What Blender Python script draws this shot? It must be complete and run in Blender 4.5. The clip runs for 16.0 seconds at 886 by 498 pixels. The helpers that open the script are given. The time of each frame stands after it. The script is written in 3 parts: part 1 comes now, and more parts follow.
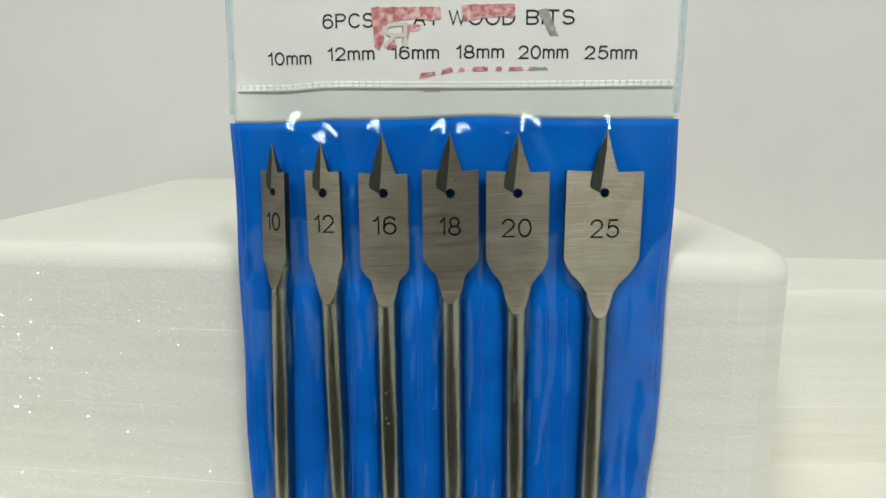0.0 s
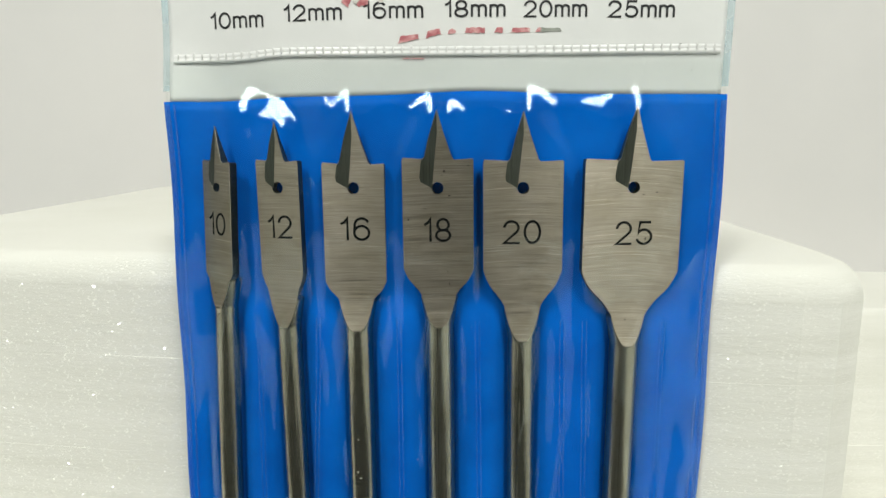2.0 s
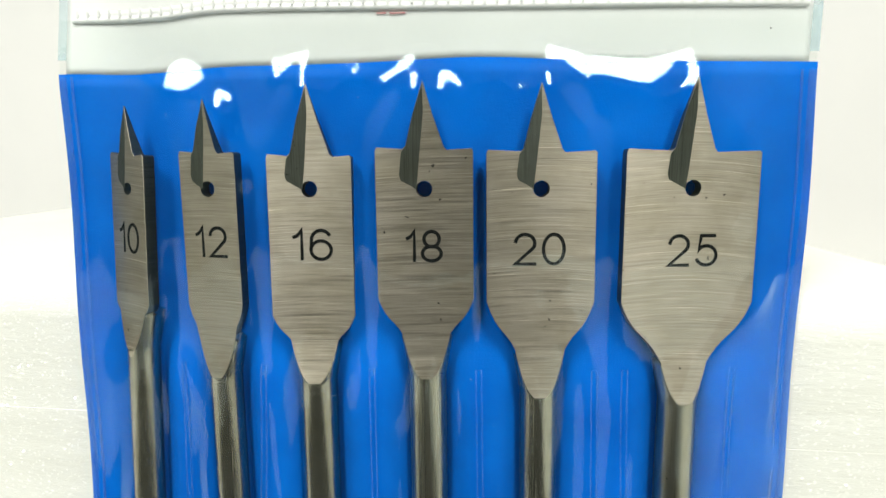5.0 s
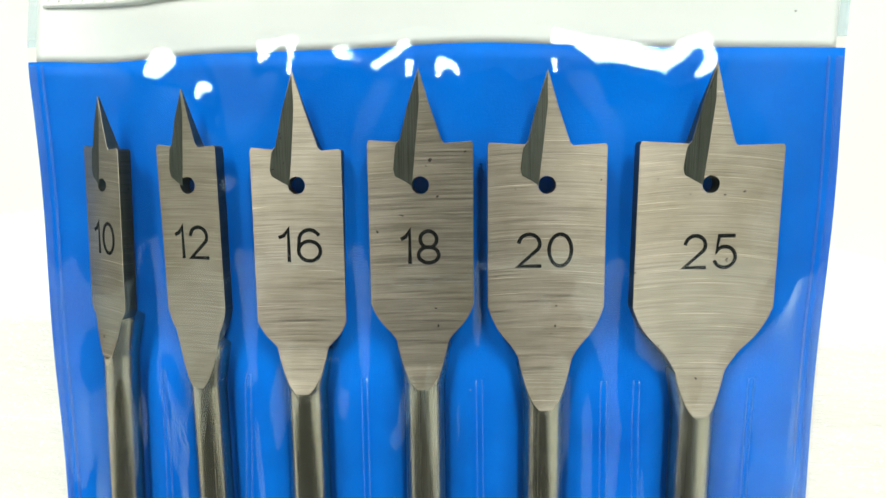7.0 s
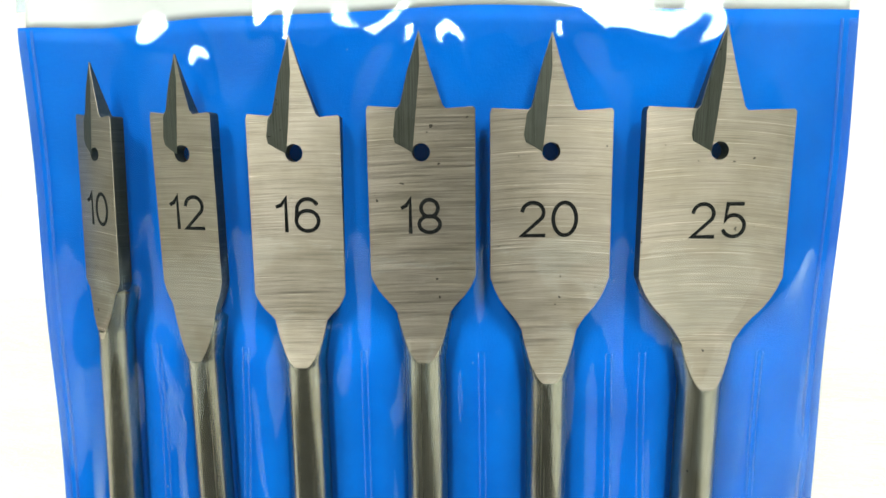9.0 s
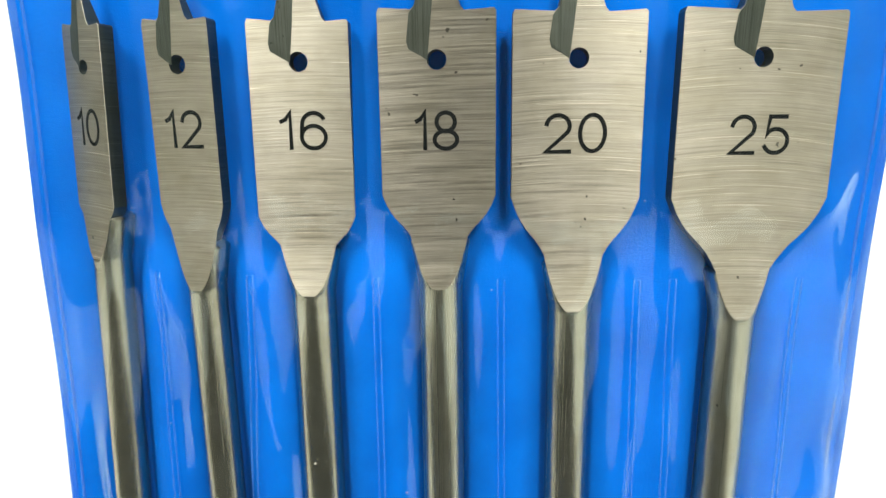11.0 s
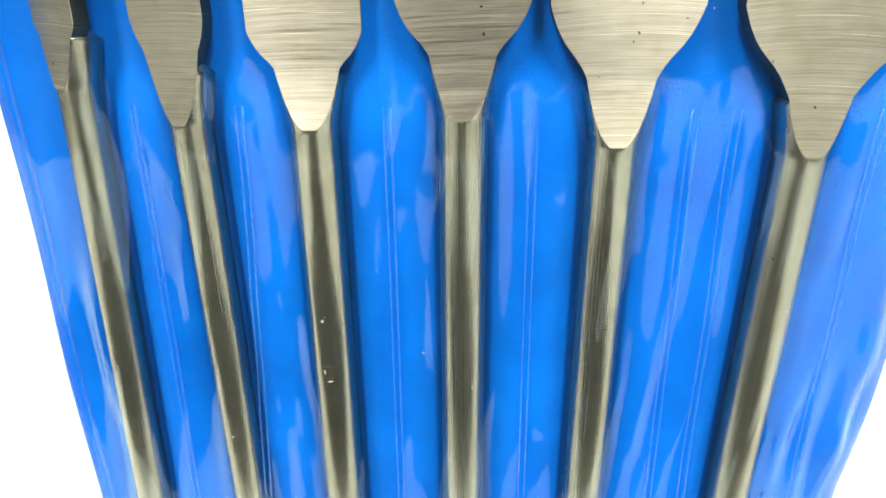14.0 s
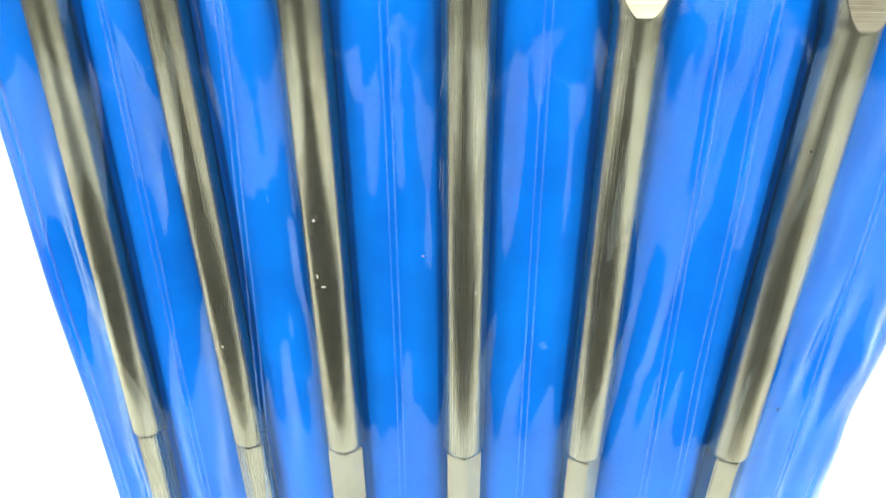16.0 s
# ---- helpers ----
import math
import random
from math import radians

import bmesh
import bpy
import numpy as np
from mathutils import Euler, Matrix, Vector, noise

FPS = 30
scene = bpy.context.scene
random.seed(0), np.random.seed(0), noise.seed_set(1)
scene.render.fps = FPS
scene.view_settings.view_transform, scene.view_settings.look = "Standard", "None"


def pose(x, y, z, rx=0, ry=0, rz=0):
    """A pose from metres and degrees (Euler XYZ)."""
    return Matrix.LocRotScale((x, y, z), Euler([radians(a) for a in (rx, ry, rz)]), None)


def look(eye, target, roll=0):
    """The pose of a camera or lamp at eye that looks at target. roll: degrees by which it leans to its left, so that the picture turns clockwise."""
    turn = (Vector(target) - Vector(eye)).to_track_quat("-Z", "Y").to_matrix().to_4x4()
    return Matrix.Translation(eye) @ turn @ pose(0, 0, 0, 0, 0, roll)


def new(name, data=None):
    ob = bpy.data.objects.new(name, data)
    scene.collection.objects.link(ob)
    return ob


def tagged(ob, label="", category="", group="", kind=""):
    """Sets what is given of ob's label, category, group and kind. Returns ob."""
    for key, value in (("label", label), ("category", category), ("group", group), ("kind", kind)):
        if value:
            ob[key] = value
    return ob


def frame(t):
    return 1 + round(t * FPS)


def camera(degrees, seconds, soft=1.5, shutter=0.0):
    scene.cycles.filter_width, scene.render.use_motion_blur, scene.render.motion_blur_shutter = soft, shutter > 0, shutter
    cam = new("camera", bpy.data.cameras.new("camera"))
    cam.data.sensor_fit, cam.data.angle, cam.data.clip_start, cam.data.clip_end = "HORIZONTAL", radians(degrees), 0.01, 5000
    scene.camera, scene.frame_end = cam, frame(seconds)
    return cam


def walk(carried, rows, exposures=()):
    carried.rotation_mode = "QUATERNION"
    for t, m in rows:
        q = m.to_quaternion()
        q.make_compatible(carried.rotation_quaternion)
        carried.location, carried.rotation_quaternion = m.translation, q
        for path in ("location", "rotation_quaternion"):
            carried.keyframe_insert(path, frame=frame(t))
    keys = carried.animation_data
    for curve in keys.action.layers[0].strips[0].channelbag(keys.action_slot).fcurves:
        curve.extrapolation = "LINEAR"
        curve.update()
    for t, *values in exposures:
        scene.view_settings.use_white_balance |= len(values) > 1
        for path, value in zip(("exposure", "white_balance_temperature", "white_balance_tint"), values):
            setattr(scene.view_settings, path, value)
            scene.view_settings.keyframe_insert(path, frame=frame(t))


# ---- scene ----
cam = camera(73.7, 16.0)
MM = 0.001
BASE = 142.0          # the holes of the bits stand this many millimetres above the foam
# seconds, eye in millimetres from the middle hole, yaw, pitch, lean in degrees
ROWS = [
    (0.0, 6.60, -182.47, 15.94, 2.88, -10.42, -0.19),
    (0.5, 7.76, -173.57, 14.06, 3.04, -10.26, -0.22),
    (1.0, 8.75, -163.81, 11.96, 3.19, -9.99, -0.23),
    (1.5, 9.39, -153.96, 9.93, 3.35, -9.58, -0.23),
    (2.0, 9.68, -144.62, 8.17, 3.47, -9.15, -0.23),
    (2.5, 9.68, -136.47, 6.70, 3.56, -8.70, -0.25),
    (3.0, 9.50, -128.85, 5.51, 3.58, -8.28, -0.25),
    (3.5, 9.43, -122.02, 4.57, 3.53, -7.95, -0.25),
    (4.0, 9.50, -115.91, 4.00, 3.46, -7.75, -0.23),
    (6.5, 9.19, -98.87, 3.24, 3.47, -7.80, -0.22),
    (7.0, 9.39, -98.52, 2.93, 3.51, -7.90, -0.22),
    (7.5, 9.49, -98.62, 2.55, 3.54, -8.02, -0.23),
    (8.0, 9.43, -98.33, 1.79, 3.53, -8.19, -0.27),
    (10.5, 7.60, -92.81, -7.21, 3.76, -10.64, -0.37),
    (11.0, 6.64, -91.56, -9.71, 3.89, -11.60, -0.37),
    (11.5, 5.59, -90.45, -11.86, 4.01, -12.85, -0.36),
    (12.0, 4.66, -88.88, -14.16, 4.08, -14.46, -0.34),
    (12.5, 4.05, -87.39, -16.00, 4.11, -16.15, -0.36),
    (13.0, 3.63, -85.55, -18.10, 4.10, -17.82, -0.34),
    (13.5, 3.33, -83.77, -20.04, 4.11, -19.39, -0.29),
    (14.0, 3.16, -82.17, -22.26, 4.14, -20.88, -0.22),
    (14.5, 3.04, -80.58, -24.52, 4.20, -22.32, -0.13),
    (15.0, 3.01, -79.55, -26.89, 4.25, -23.71, -0.01),
    (15.5, 3.01, -78.65, -29.10, 4.34, -25.02, 0.04),
    (16.0, 2.92, -77.88, -31.47, 4.39, -26.27, 0.10),
]
EXPOSURES = [(0.0, -0.08), (1.5, 0.08), (3.0, 0.32), (4.0, 0.48), (6.5, 0.8), (8.0, 0.88), (10.5, 1.08), (13.0, 1.3), (16.0, 1.46)]
walk(cam, [(t, pose(x * MM, y * MM, (z + BASE) * MM, 90 + pitch, 0, yaw) @ pose(0, 0, 0, 0, 0, lean))
           for t, x, y, z, yaw, pitch, lean in ROWS], EXPOSURES)

# ---- light ----
world = bpy.data.worlds.new("world")
scene.world = world
world.use_nodes = True
world.node_tree.nodes["Background"].inputs[0].default_value = (0.8, 0.86, 1.0, 1)
world.node_tree.nodes["Background"].inputs[1].default_value = 0.3


def area_lamp(name, eye, target, w, h, watts, colour):
    data = bpy.data.lights.new(name, "AREA")
    data.shape, data.size, data.size_y, data.energy, data.color = "RECTANGLE", w, h, watts, colour
    ob = new(name, data)
    ob.matrix_world = look(eye, target)
    return ob


LAMP = 22.0
for lamp_x in (-0.62, 0.62):
    area_lamp("ceiling_lamp", (lamp_x, -1.1, 1.50), (lamp_x * 0.9, -0.7, 0), 0.26, 1.1, LAMP, (0.97, 1.0, 0.93))

# ---- materials ----


def material(name, colour=(0.8, 0.8, 0.8), rough=0.5, metal=0.0):
    m = bpy.data.materials.new(name)
    m.use_nodes = True
    b = m.node_tree.nodes["Principled BSDF"]
    b.inputs["Base Color"].default_value = (*colour, 1)
    b.inputs["Roughness"].default_value = rough
    b.inputs["Metallic"].default_value = metal
    return m, m.node_tree, b


def node(tree, kind, **values):
    n = tree.nodes.new(kind)
    for k, v in values.items():
        n.inputs[k.replace("_", " ")].default_value = v
    return n


def coords(tree, scale=(1, 1, 1), world_space=False):
    t = tree.nodes.new("ShaderNodeTexCoord")
    m = tree.nodes.new("ShaderNodeMapping")
    m.inputs["Scale"].default_value = scale
    if world_space:
        g = tree.nodes.new("ShaderNodeNewGeometry")
        tree.links.new(g.outputs["Position"], m.inputs["Vector"])
    else:
        tree.links.new(t.outputs["Object"], m.inputs["Vector"])
    return m.outputs["Vector"]


def noise_tex(tree, vector, scale, detail=4.0, rough=0.55):
    n = node(tree, "ShaderNodeTexNoise", Scale=scale, Detail=detail, Roughness=rough)
    tree.links.new(vector, n.inputs["Vector"])
    return n.outputs["Fac"]


def ramp(tree, fac, stops):
    r = tree.nodes.new("ShaderNodeValToRGB")
    e = r.color_ramp.elements
    while len(e) < len(stops):
        e.new(0.5)
    for el, (p, c) in zip(e, stops):
        el.position, el.color = p, (*c, 1)
    tree.links.new(fac, r.inputs["Fac"])
    return r.outputs["Color"]


def mixed(tree, a, b, fac, mode="MIX"):
    n = tree.nodes.new("ShaderNodeMix")
    n.data_type, n.blend_type = "RGBA", mode
    for slot, v in ((0, fac), (6, a), (7, b)):
        if isinstance(v, bpy.types.NodeSocket):
            tree.links.new(v, n.inputs[slot])
        else:
            n.inputs[slot].default_value = v if slot == 0 else (*v, 1)
    return n.outputs[2]


def bump(tree, b, height, strength, distance):
    n = node(tree, "ShaderNodeBump", Strength=strength, Distance=distance)
    tree.links.new(height, n.inputs["Height"])
    tree.links.new(n.outputs["Normal"], b.inputs["Normal"])
    return n


# blue PVC backing
BLUE, tr, b = material("blue_pvc", (0.0, 0.1, 0.55), 0.36)
b.inputs["Specular IOR Level"].default_value = 0.03
v = coords(tr)
big = noise_tex(tr, v, 60, 3)
tr.links.new(ramp(tr, big, [(0.3, (0.0, 0.118, 0.58)), (0.7, (0.0, 0.165, 0.75))]), b.inputs["Base Color"])
bump(tr, b, noise_tex(tr, v, 2400, 2), 0.2, 0.0003)

# milky white header film
HEADER, tr, b = material("milky_film", (0.72, 0.74, 0.72), 0.3)
v = coords(tr)
tr.links.new(ramp(tr, noise_tex(tr, v, 45, 4), [(0.3, (0.85, 0.85, 0.84)), (0.7, (0.91, 0.905, 0.895))]), b.inputs["Base Color"])
bump(tr, b, noise_tex(tr, v, 120, 3), 0.15, 0.001)


def film_material(name, tint, haze, rough, fine, cloud=(0.55, 0.76, 0.85)):
    """Clear soft film: mostly seen through, with a glossy front and a trace of haze."""
    m, tree, _ = material(name)
    tree.nodes.remove(tree.nodes["Principled BSDF"])
    out = tree.nodes["Material Output"]
    clear = node(tree, "ShaderNodeBsdfTransparent", Color=(*tint, 1))
    gloss = node(tree, "ShaderNodeBsdfGlossy", Color=(0.78, 0.97, 1, 1), Roughness=rough)
    milk = node(tree, "ShaderNodeBsdfDiffuse", Color=(*cloud, 1))
    fres = node(tree, "ShaderNodeLayerWeight", Blend=0.5)
    power = tree.nodes.new("ShaderNodeMath")
    power.operation = "POWER"
    power.inputs[1].default_value = 5.0
    tree.links.new(fres.outputs["Facing"], power.inputs[0])
    share = node(tree, "ShaderNodeMapRange", To_Min=0.04, To_Max=1.0)
    tree.links.new(power.outputs[0], share.inputs["Value"])
    vec = coords(tree)
    n = node(tree, "ShaderNodeBump", Strength=fine, Distance=0.0002)
    tree.links.new(noise_tex(tree, vec, 700, 3), n.inputs["Height"])
    tree.links.new(n.outputs["Normal"], gloss.inputs["Normal"])
    tree.links.new(n.outputs["Normal"], fres.inputs["Normal"])
    patch = ramp(tree, noise_tex(tree, vec, 55, 3), [(0.4, (haze * 0.5,) * 3), (0.65, (haze * 1.4,) * 3)])
    first = tree.nodes.new("ShaderNodeMixShader")
    tree.links.new(patch, first.inputs[0])
    tree.links.new(clear.outputs[0], first.inputs[1])
    tree.links.new(milk.outputs[0], first.inputs[2])
    last = tree.nodes.new("ShaderNodeMixShader")
    tree.links.new(share.outputs[0], last.inputs[0])
    tree.links.new(first.outputs[0], last.inputs[1])
    tree.links.new(gloss.outputs[0], last.inputs[2])
    tree.links.new(last.outputs[0], out.inputs[0])
    return m


FILM = film_material("clear_film", (0.95, 0.97, 0.958), 0.0006, 0.035, 0.05)
EDGE = film_material("film_edge", (0.80, 0.88, 0.90), 0.35, 0.12, 0.1)
SEAM = film_material("film_seam", (0.80, 0.90, 1.0), 0.28, 0.22, 0.05, (0.10, 0.30, 0.85))


def steel(name, colour, rough, streak, across, metal=1.0, aniso=0.0):
    """Bare ground steel. across: the grinding marks run across the piece, in shallow arcs, and spread its reflections up and down."""
    m, tree, bs = material(name, colour, rough, metal)
    info = tree.nodes.new("ShaderNodeObjectInfo")
    tc = tree.nodes.new("ShaderNodeTexCoord")
    sep = tree.nodes.new("ShaderNodeSeparateXYZ")
    tree.links.new(tc.outputs["Object"], sep.inputs[0])

    def maths(kind, a, c):
        n = tree.nodes.new("ShaderNodeMath")
        n.operation = kind
        for slot, v in enumerate((a, c)):
            if isinstance(v, bpy.types.NodeSocket):
                tree.links.new(v, n.inputs[slot])
            else:
                n.inputs[slot].default_value = v
        return n.outputs[0]

    # the wheel leaves arcs, a little different on each piece
    own = info.outputs["Random"]
    px, pz = sep.outputs[0], sep.outputs[2]
    if across:
        sag = maths("MULTIPLY", maths("MULTIPLY", px, px), maths("ADD", maths("MULTIPLY", own, 8.0), 1.5))
        slant = maths("MULTIPLY", px, maths("MULTIPLY", maths("SUBTRACT", own, 0.4), 0.09))
        pz = maths("ADD", maths("ADD", pz, sag), slant)
    comb = tree.nodes.new("ShaderNodeCombineXYZ")
    tree.links.new(maths("ADD", px, own), comb.inputs[0])
    tree.links.new(maths("ADD", sep.outputs[1], maths("MULTIPLY", own, 3.7)), comb.inputs[1])
    tree.links.new(pz, comb.inputs[2])

    def field(scale):
        mp = tree.nodes.new("ShaderNodeMapping")
        mp.inputs["Scale"].default_value = scale
        tree.links.new(comb.outputs[0], mp.inputs["Vector"])
        return mp.outputs["Vector"]

    # hairlines across the blades, or along the shanks
    lines = noise_tex(tree, field((90, 90, 7000) if across else (7000, 7000, 12)), 1.0, 3, 0.6)
    soft = noise_tex(tree, field((130, 130, 130)), 1.0, 5, 0.65)
    dark = tuple(c * (1 - streak) for c in colour)
    base = ramp(tree, lines, [(0.28, dark), (0.52, colour), (0.76, tuple(min(1, c * 1.2) for c in colour))])
    stain = ramp(tree, soft, [(0.33, (0.80, 0.79, 0.72)), (0.62, (1, 1, 1))])
    base = mixed(tree, base, stain, 0.8, "MULTIPLY")
    # single deeper scratches that catch the light, and a few dark specks
    deep = noise_tex(tree, field((50, 50, 9000) if across else (2500, 2500, 60)), 1.0, 2, 0.5)
    scratch = ramp(tree, deep, [(0.64, (0, 0, 0)), (0.74, (1, 1, 1))])
    base = mixed(tree, base, tuple(min(1, c * (1.7 if across else 1.12)) for c in colour), scratch)
    specks = ramp(tree, noise_tex(tree, field((900, 900, 900)), 1.0, 1), [(0.77, (0, 0, 0)), (0.79, (1, 1, 1))])
    base = mixed(tree, base, tuple(c * 0.3 for c in colour), specks)
    tree.links.new(base, bs.inputs["Base Color"])
    # no two pieces are ground quite alike
    mr = node(tree, "ShaderNodeMapRange", From_Min=0.3, From_Max=0.7, To_Min=rough * (0.8 if across else 0.96), To_Max=rough * (1.25 if across else 1.05))
    tree.links.new(lines, mr.inputs["Value"])
    tree.links.new(maths("MULTIPLY", mr.outputs[0], maths("ADD", maths("MULTIPLY", own, 0.35), 0.82)), bs.inputs["Roughness"])
    if aniso:
        up = node(tree, "ShaderNodeCombineXYZ", Z=1.0)
        tree.links.new(up.outputs[0], bs.inputs["Tangent"])
        bs.inputs["Anisotropic"].default_value = aniso
    height = maths("ADD", lines, maths("MULTIPLY", scratch, 0.6))
    bump(tree, bs, height, 0.14 if across else 0.02, 0.00002)
    return m


BLADE = steel("ground_steel", (0.50, 0.43, 0.36), 0.46, 0.34, True, 1.0, 0.8)
SHANK = steel("drawn_steel", (0.38, 0.352, 0.285), 0.25, 0.05, False)
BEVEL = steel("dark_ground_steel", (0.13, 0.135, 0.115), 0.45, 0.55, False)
# the dark surroundings that blade edges mirror are put into this steel's colour
SIDE = steel("dark_side_shade_steel", (0.10, 0.105, 0.09), 0.4, 0.4, True)
INK, _, b = material("black_mark", (0.008, 0.008, 0.008), 0.8)
b.inputs["Specular IOR Level"].default_value = 0.1
PRINT, _, _ = material("black_print", (0.02, 0.02, 0.022), 0.45)
PINK, tr, b = material("pink_residue", (0.7, 0.28, 0.28), 0.6)
v = coords(tr)
tr.links.new(ramp(tr, noise_tex(tr, v, 500, 4), [(0.36, (0.48, 0.13, 0.15)), (0.5, (0.68, 0.30, 0.31)), (0.64, (0.80, 0.60, 0.58))]), b.inputs["Base Color"])
GREYGLUE, tr, b = material("grey_residue", (0.36, 0.38, 0.33), 0.7)
tr.links.new(ramp(tr, noise_tex(tr, coords(tr), 600, 4), [(0.35, (0.28, 0.30, 0.26)), (0.65, (0.46, 0.47, 0.42))]), b.inputs["Base Color"])
DUST, _, _ = material("grey_dust", (0.42, 0.40, 0.35), 0.8)
PALE, _, _ = material("pale_residue", (0.72, 0.68, 0.64), 0.6)


def foam_material():
    m, tree, bs = material("white_foam", (0.84, 0.83, 0.78), 0.75)
    vec = coords(tree, (1, 1, 1.5), True)
    vor = tree.nodes.new("ShaderNodeTexVoronoi")
    vor.inputs["Scale"].default_value = 2000
    tree.links.new(vec, vor.inputs["Vector"])
    wide = noise_tex(tree, coords(tree, (7, 7, 160), True), 1.0, 5)
    tree.links.new(ramp(tree, wide, [(0.3, (0.80, 0.785, 0.72)), (0.7, (0.87, 0.855, 0.80))]), bs.inputs["Base Color"])
    bump(tree, bs, noise_tex(tree, coords(tree, (160, 160, 700), True), 1.0, 5, 0.7), 0.3, 0.0007)
    # a few flat cell walls glitter
    pick = ramp(tree, vor.outputs["Color"], [(0.80, (0, 0, 0)), (0.84, (1, 1, 1))])
    flat = node(tree, "ShaderNodeBsdfGlossy", Color=(0.9, 0.9, 0.88, 1), Roughness=0.12)
    bend = tree.nodes.new("ShaderNodeVectorMath")
    bend.operation = "MULTIPLY_ADD"
    bend.inputs[1].default_value, bend.inputs[2].default_value = (1.5, 1.5, 1.5), (-0.75, -0.75, -0.75)
    tree.links.new(vor.outputs["Color"], bend.inputs[0])
    geo = tree.nodes.new("ShaderNodeNewGeometry")
    add = tree.nodes.new("ShaderNodeVectorMath")
    tree.links.new(bend.outputs[0], add.inputs[0])
    tree.links.new(geo.outputs["Normal"], add.inputs[1])
    unit = tree.nodes.new("ShaderNodeVectorMath")
    unit.operation = "NORMALIZE"
    tree.links.new(add.outputs[0], unit.inputs[0])
    tree.links.new(unit.outputs[0], flat.inputs["Normal"])
    tint = mixed(tree, (0, 0, 0), (0.36, 0.36, 0.35), pick)
    tree.links.new(tint, flat.inputs["Color"])
    both = tree.nodes.new("ShaderNodeAddShader")
    tree.links.new(bs.outputs[0], both.inputs[0])
    tree.links.new(flat.outputs[0], both.inputs[1])
    tree.links.new(both.outputs[0], tree.nodes["Material Output"].inputs[0])
    return m


FOAM = foam_material()
WALL, tr, b = material("wall_paint", (0.82, 0.8, 0.79), 0.7)
tr.links.new(ramp(tr, noise_tex(tr, coords(tr), 5, 4), [(0.3, (0.79, 0.77, 0.765)), (0.7, (0.84, 0.815, 0.805))]), b.inputs["Base Color"])
# tones for walls out of view, set dark to hold down reflections and bounce
GREY, tr, b = material("grey_reflection_wall", (0.14, 0.15, 0.14), 0.8)
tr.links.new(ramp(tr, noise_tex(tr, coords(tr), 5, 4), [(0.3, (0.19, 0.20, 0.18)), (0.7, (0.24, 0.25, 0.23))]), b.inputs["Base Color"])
DIM, tr, b = material("dark_reflection_wall", (0.07, 0.07, 0.07), 0.8)
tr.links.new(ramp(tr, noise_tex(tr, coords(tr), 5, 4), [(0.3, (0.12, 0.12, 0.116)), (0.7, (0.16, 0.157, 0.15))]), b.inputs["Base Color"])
TABLE, tr, b = material("grey_table", (0.2, 0.2, 0.18), 0.6)
tr.links.new(ramp(tr, noise_tex(tr, coords(tr, (4, 60, 4)), 1.0, 5), [(0.3, (0.70, 0.70, 0.67)), (0.7, (0.78, 0.775, 0.74))]), b.inputs["Base Color"])
FLOOR, tr, b = material("grey_floor", (0.25, 0.24, 0.23), 0.5)
tr.links.new(ramp(tr, noise_tex(tr, coords(tr), 8, 4), [(0.3, (0.09, 0.085, 0.08)), (0.7, (0.13, 0.125, 0.12))]), b.inputs["Base Color"])

# ---- mesh helpers (millimetres in, metres out) ----


def mesh_of(name, verts, faces, mat, smooth=False):
    me = bpy.data.meshes.new(name)
    me.from_pydata([tuple(c * MM for c in p) for p in verts], [], faces)
    me.materials.append(mat)
    if smooth:
        me.polygons.foreach_set("use_smooth", [True] * len(me.polygons))
    me.update()
    return me


def part(name, me, parent, label="", at=None):
    ob = new(name, me)
    ob.parent = parent
    if at is not None:
        ob.matrix_local = at
    if label:
        tagged(ob, label)
    return ob


def bm_mesh(name, bm, mat, smooth=False):
    bmesh.ops.recalc_face_normals(bm, faces=bm.faces)
    me = bpy.data.meshes.new(name)
    bm.to_mesh(me)
    bm.free()
    me.materials.append(mat)
    if smooth:
        me.polygons.foreach_set("use_smooth", [True] * len(me.polygons))
    return me


def box(x0, x1, y0, y1, z0, z1, bevel=0.0):
    """A bevelled box as a bmesh, in metres."""
    bm = bmesh.new()
    bmesh.ops.create_cube(bm, size=1, matrix=Matrix.Translation(((x0 + x1) / 2, (y0 + y1) / 2, (z0 + z1) / 2)) @ Matrix.Diagonal((x1 - x0, y1 - y0, z1 - z0, 1)))
    if bevel:
        bmesh.ops.bevel(bm, geom=bm.edges[:], offset=bevel, segments=2, affect="EDGES")
    return bm


def grid_mesh(name, xs, zs, depth, mat, top=None):
    """A sheet over the plane x, z with its depth y(x, z), in millimetres."""
    verts, faces = [], []
    n = len(xs)
    for j, z in enumerate(zs):
        for x in xs:
            zz = z
            if top is not None and j == len(zs) - 1:
                zz = top(x)
            verts.append((x, depth(x, zz), zz))
    for j in range(len(zs) - 1):
        for i in range(n - 1):
            a = j * n + i
            faces.append((a, a + 1, a + n + 1, a + n))
    return mesh_of(name, verts, faces, mat, True)


def smooth01(a, c, x):
    t = min(1.0, max(0.0, (x - a) / (c - a)))
    return t * t * (3 - 2 * t)


def arc(cx, cy, rx, ry, a0, a1):
    n = max(6, int(abs(a1 - a0) / 15))
    return [(cx + rx * math.cos(radians(a0 + (a1 - a0) * k / n)), cy + ry * math.sin(radians(a0 + (a1 - a0) * k / n))) for k in range(n + 1)]


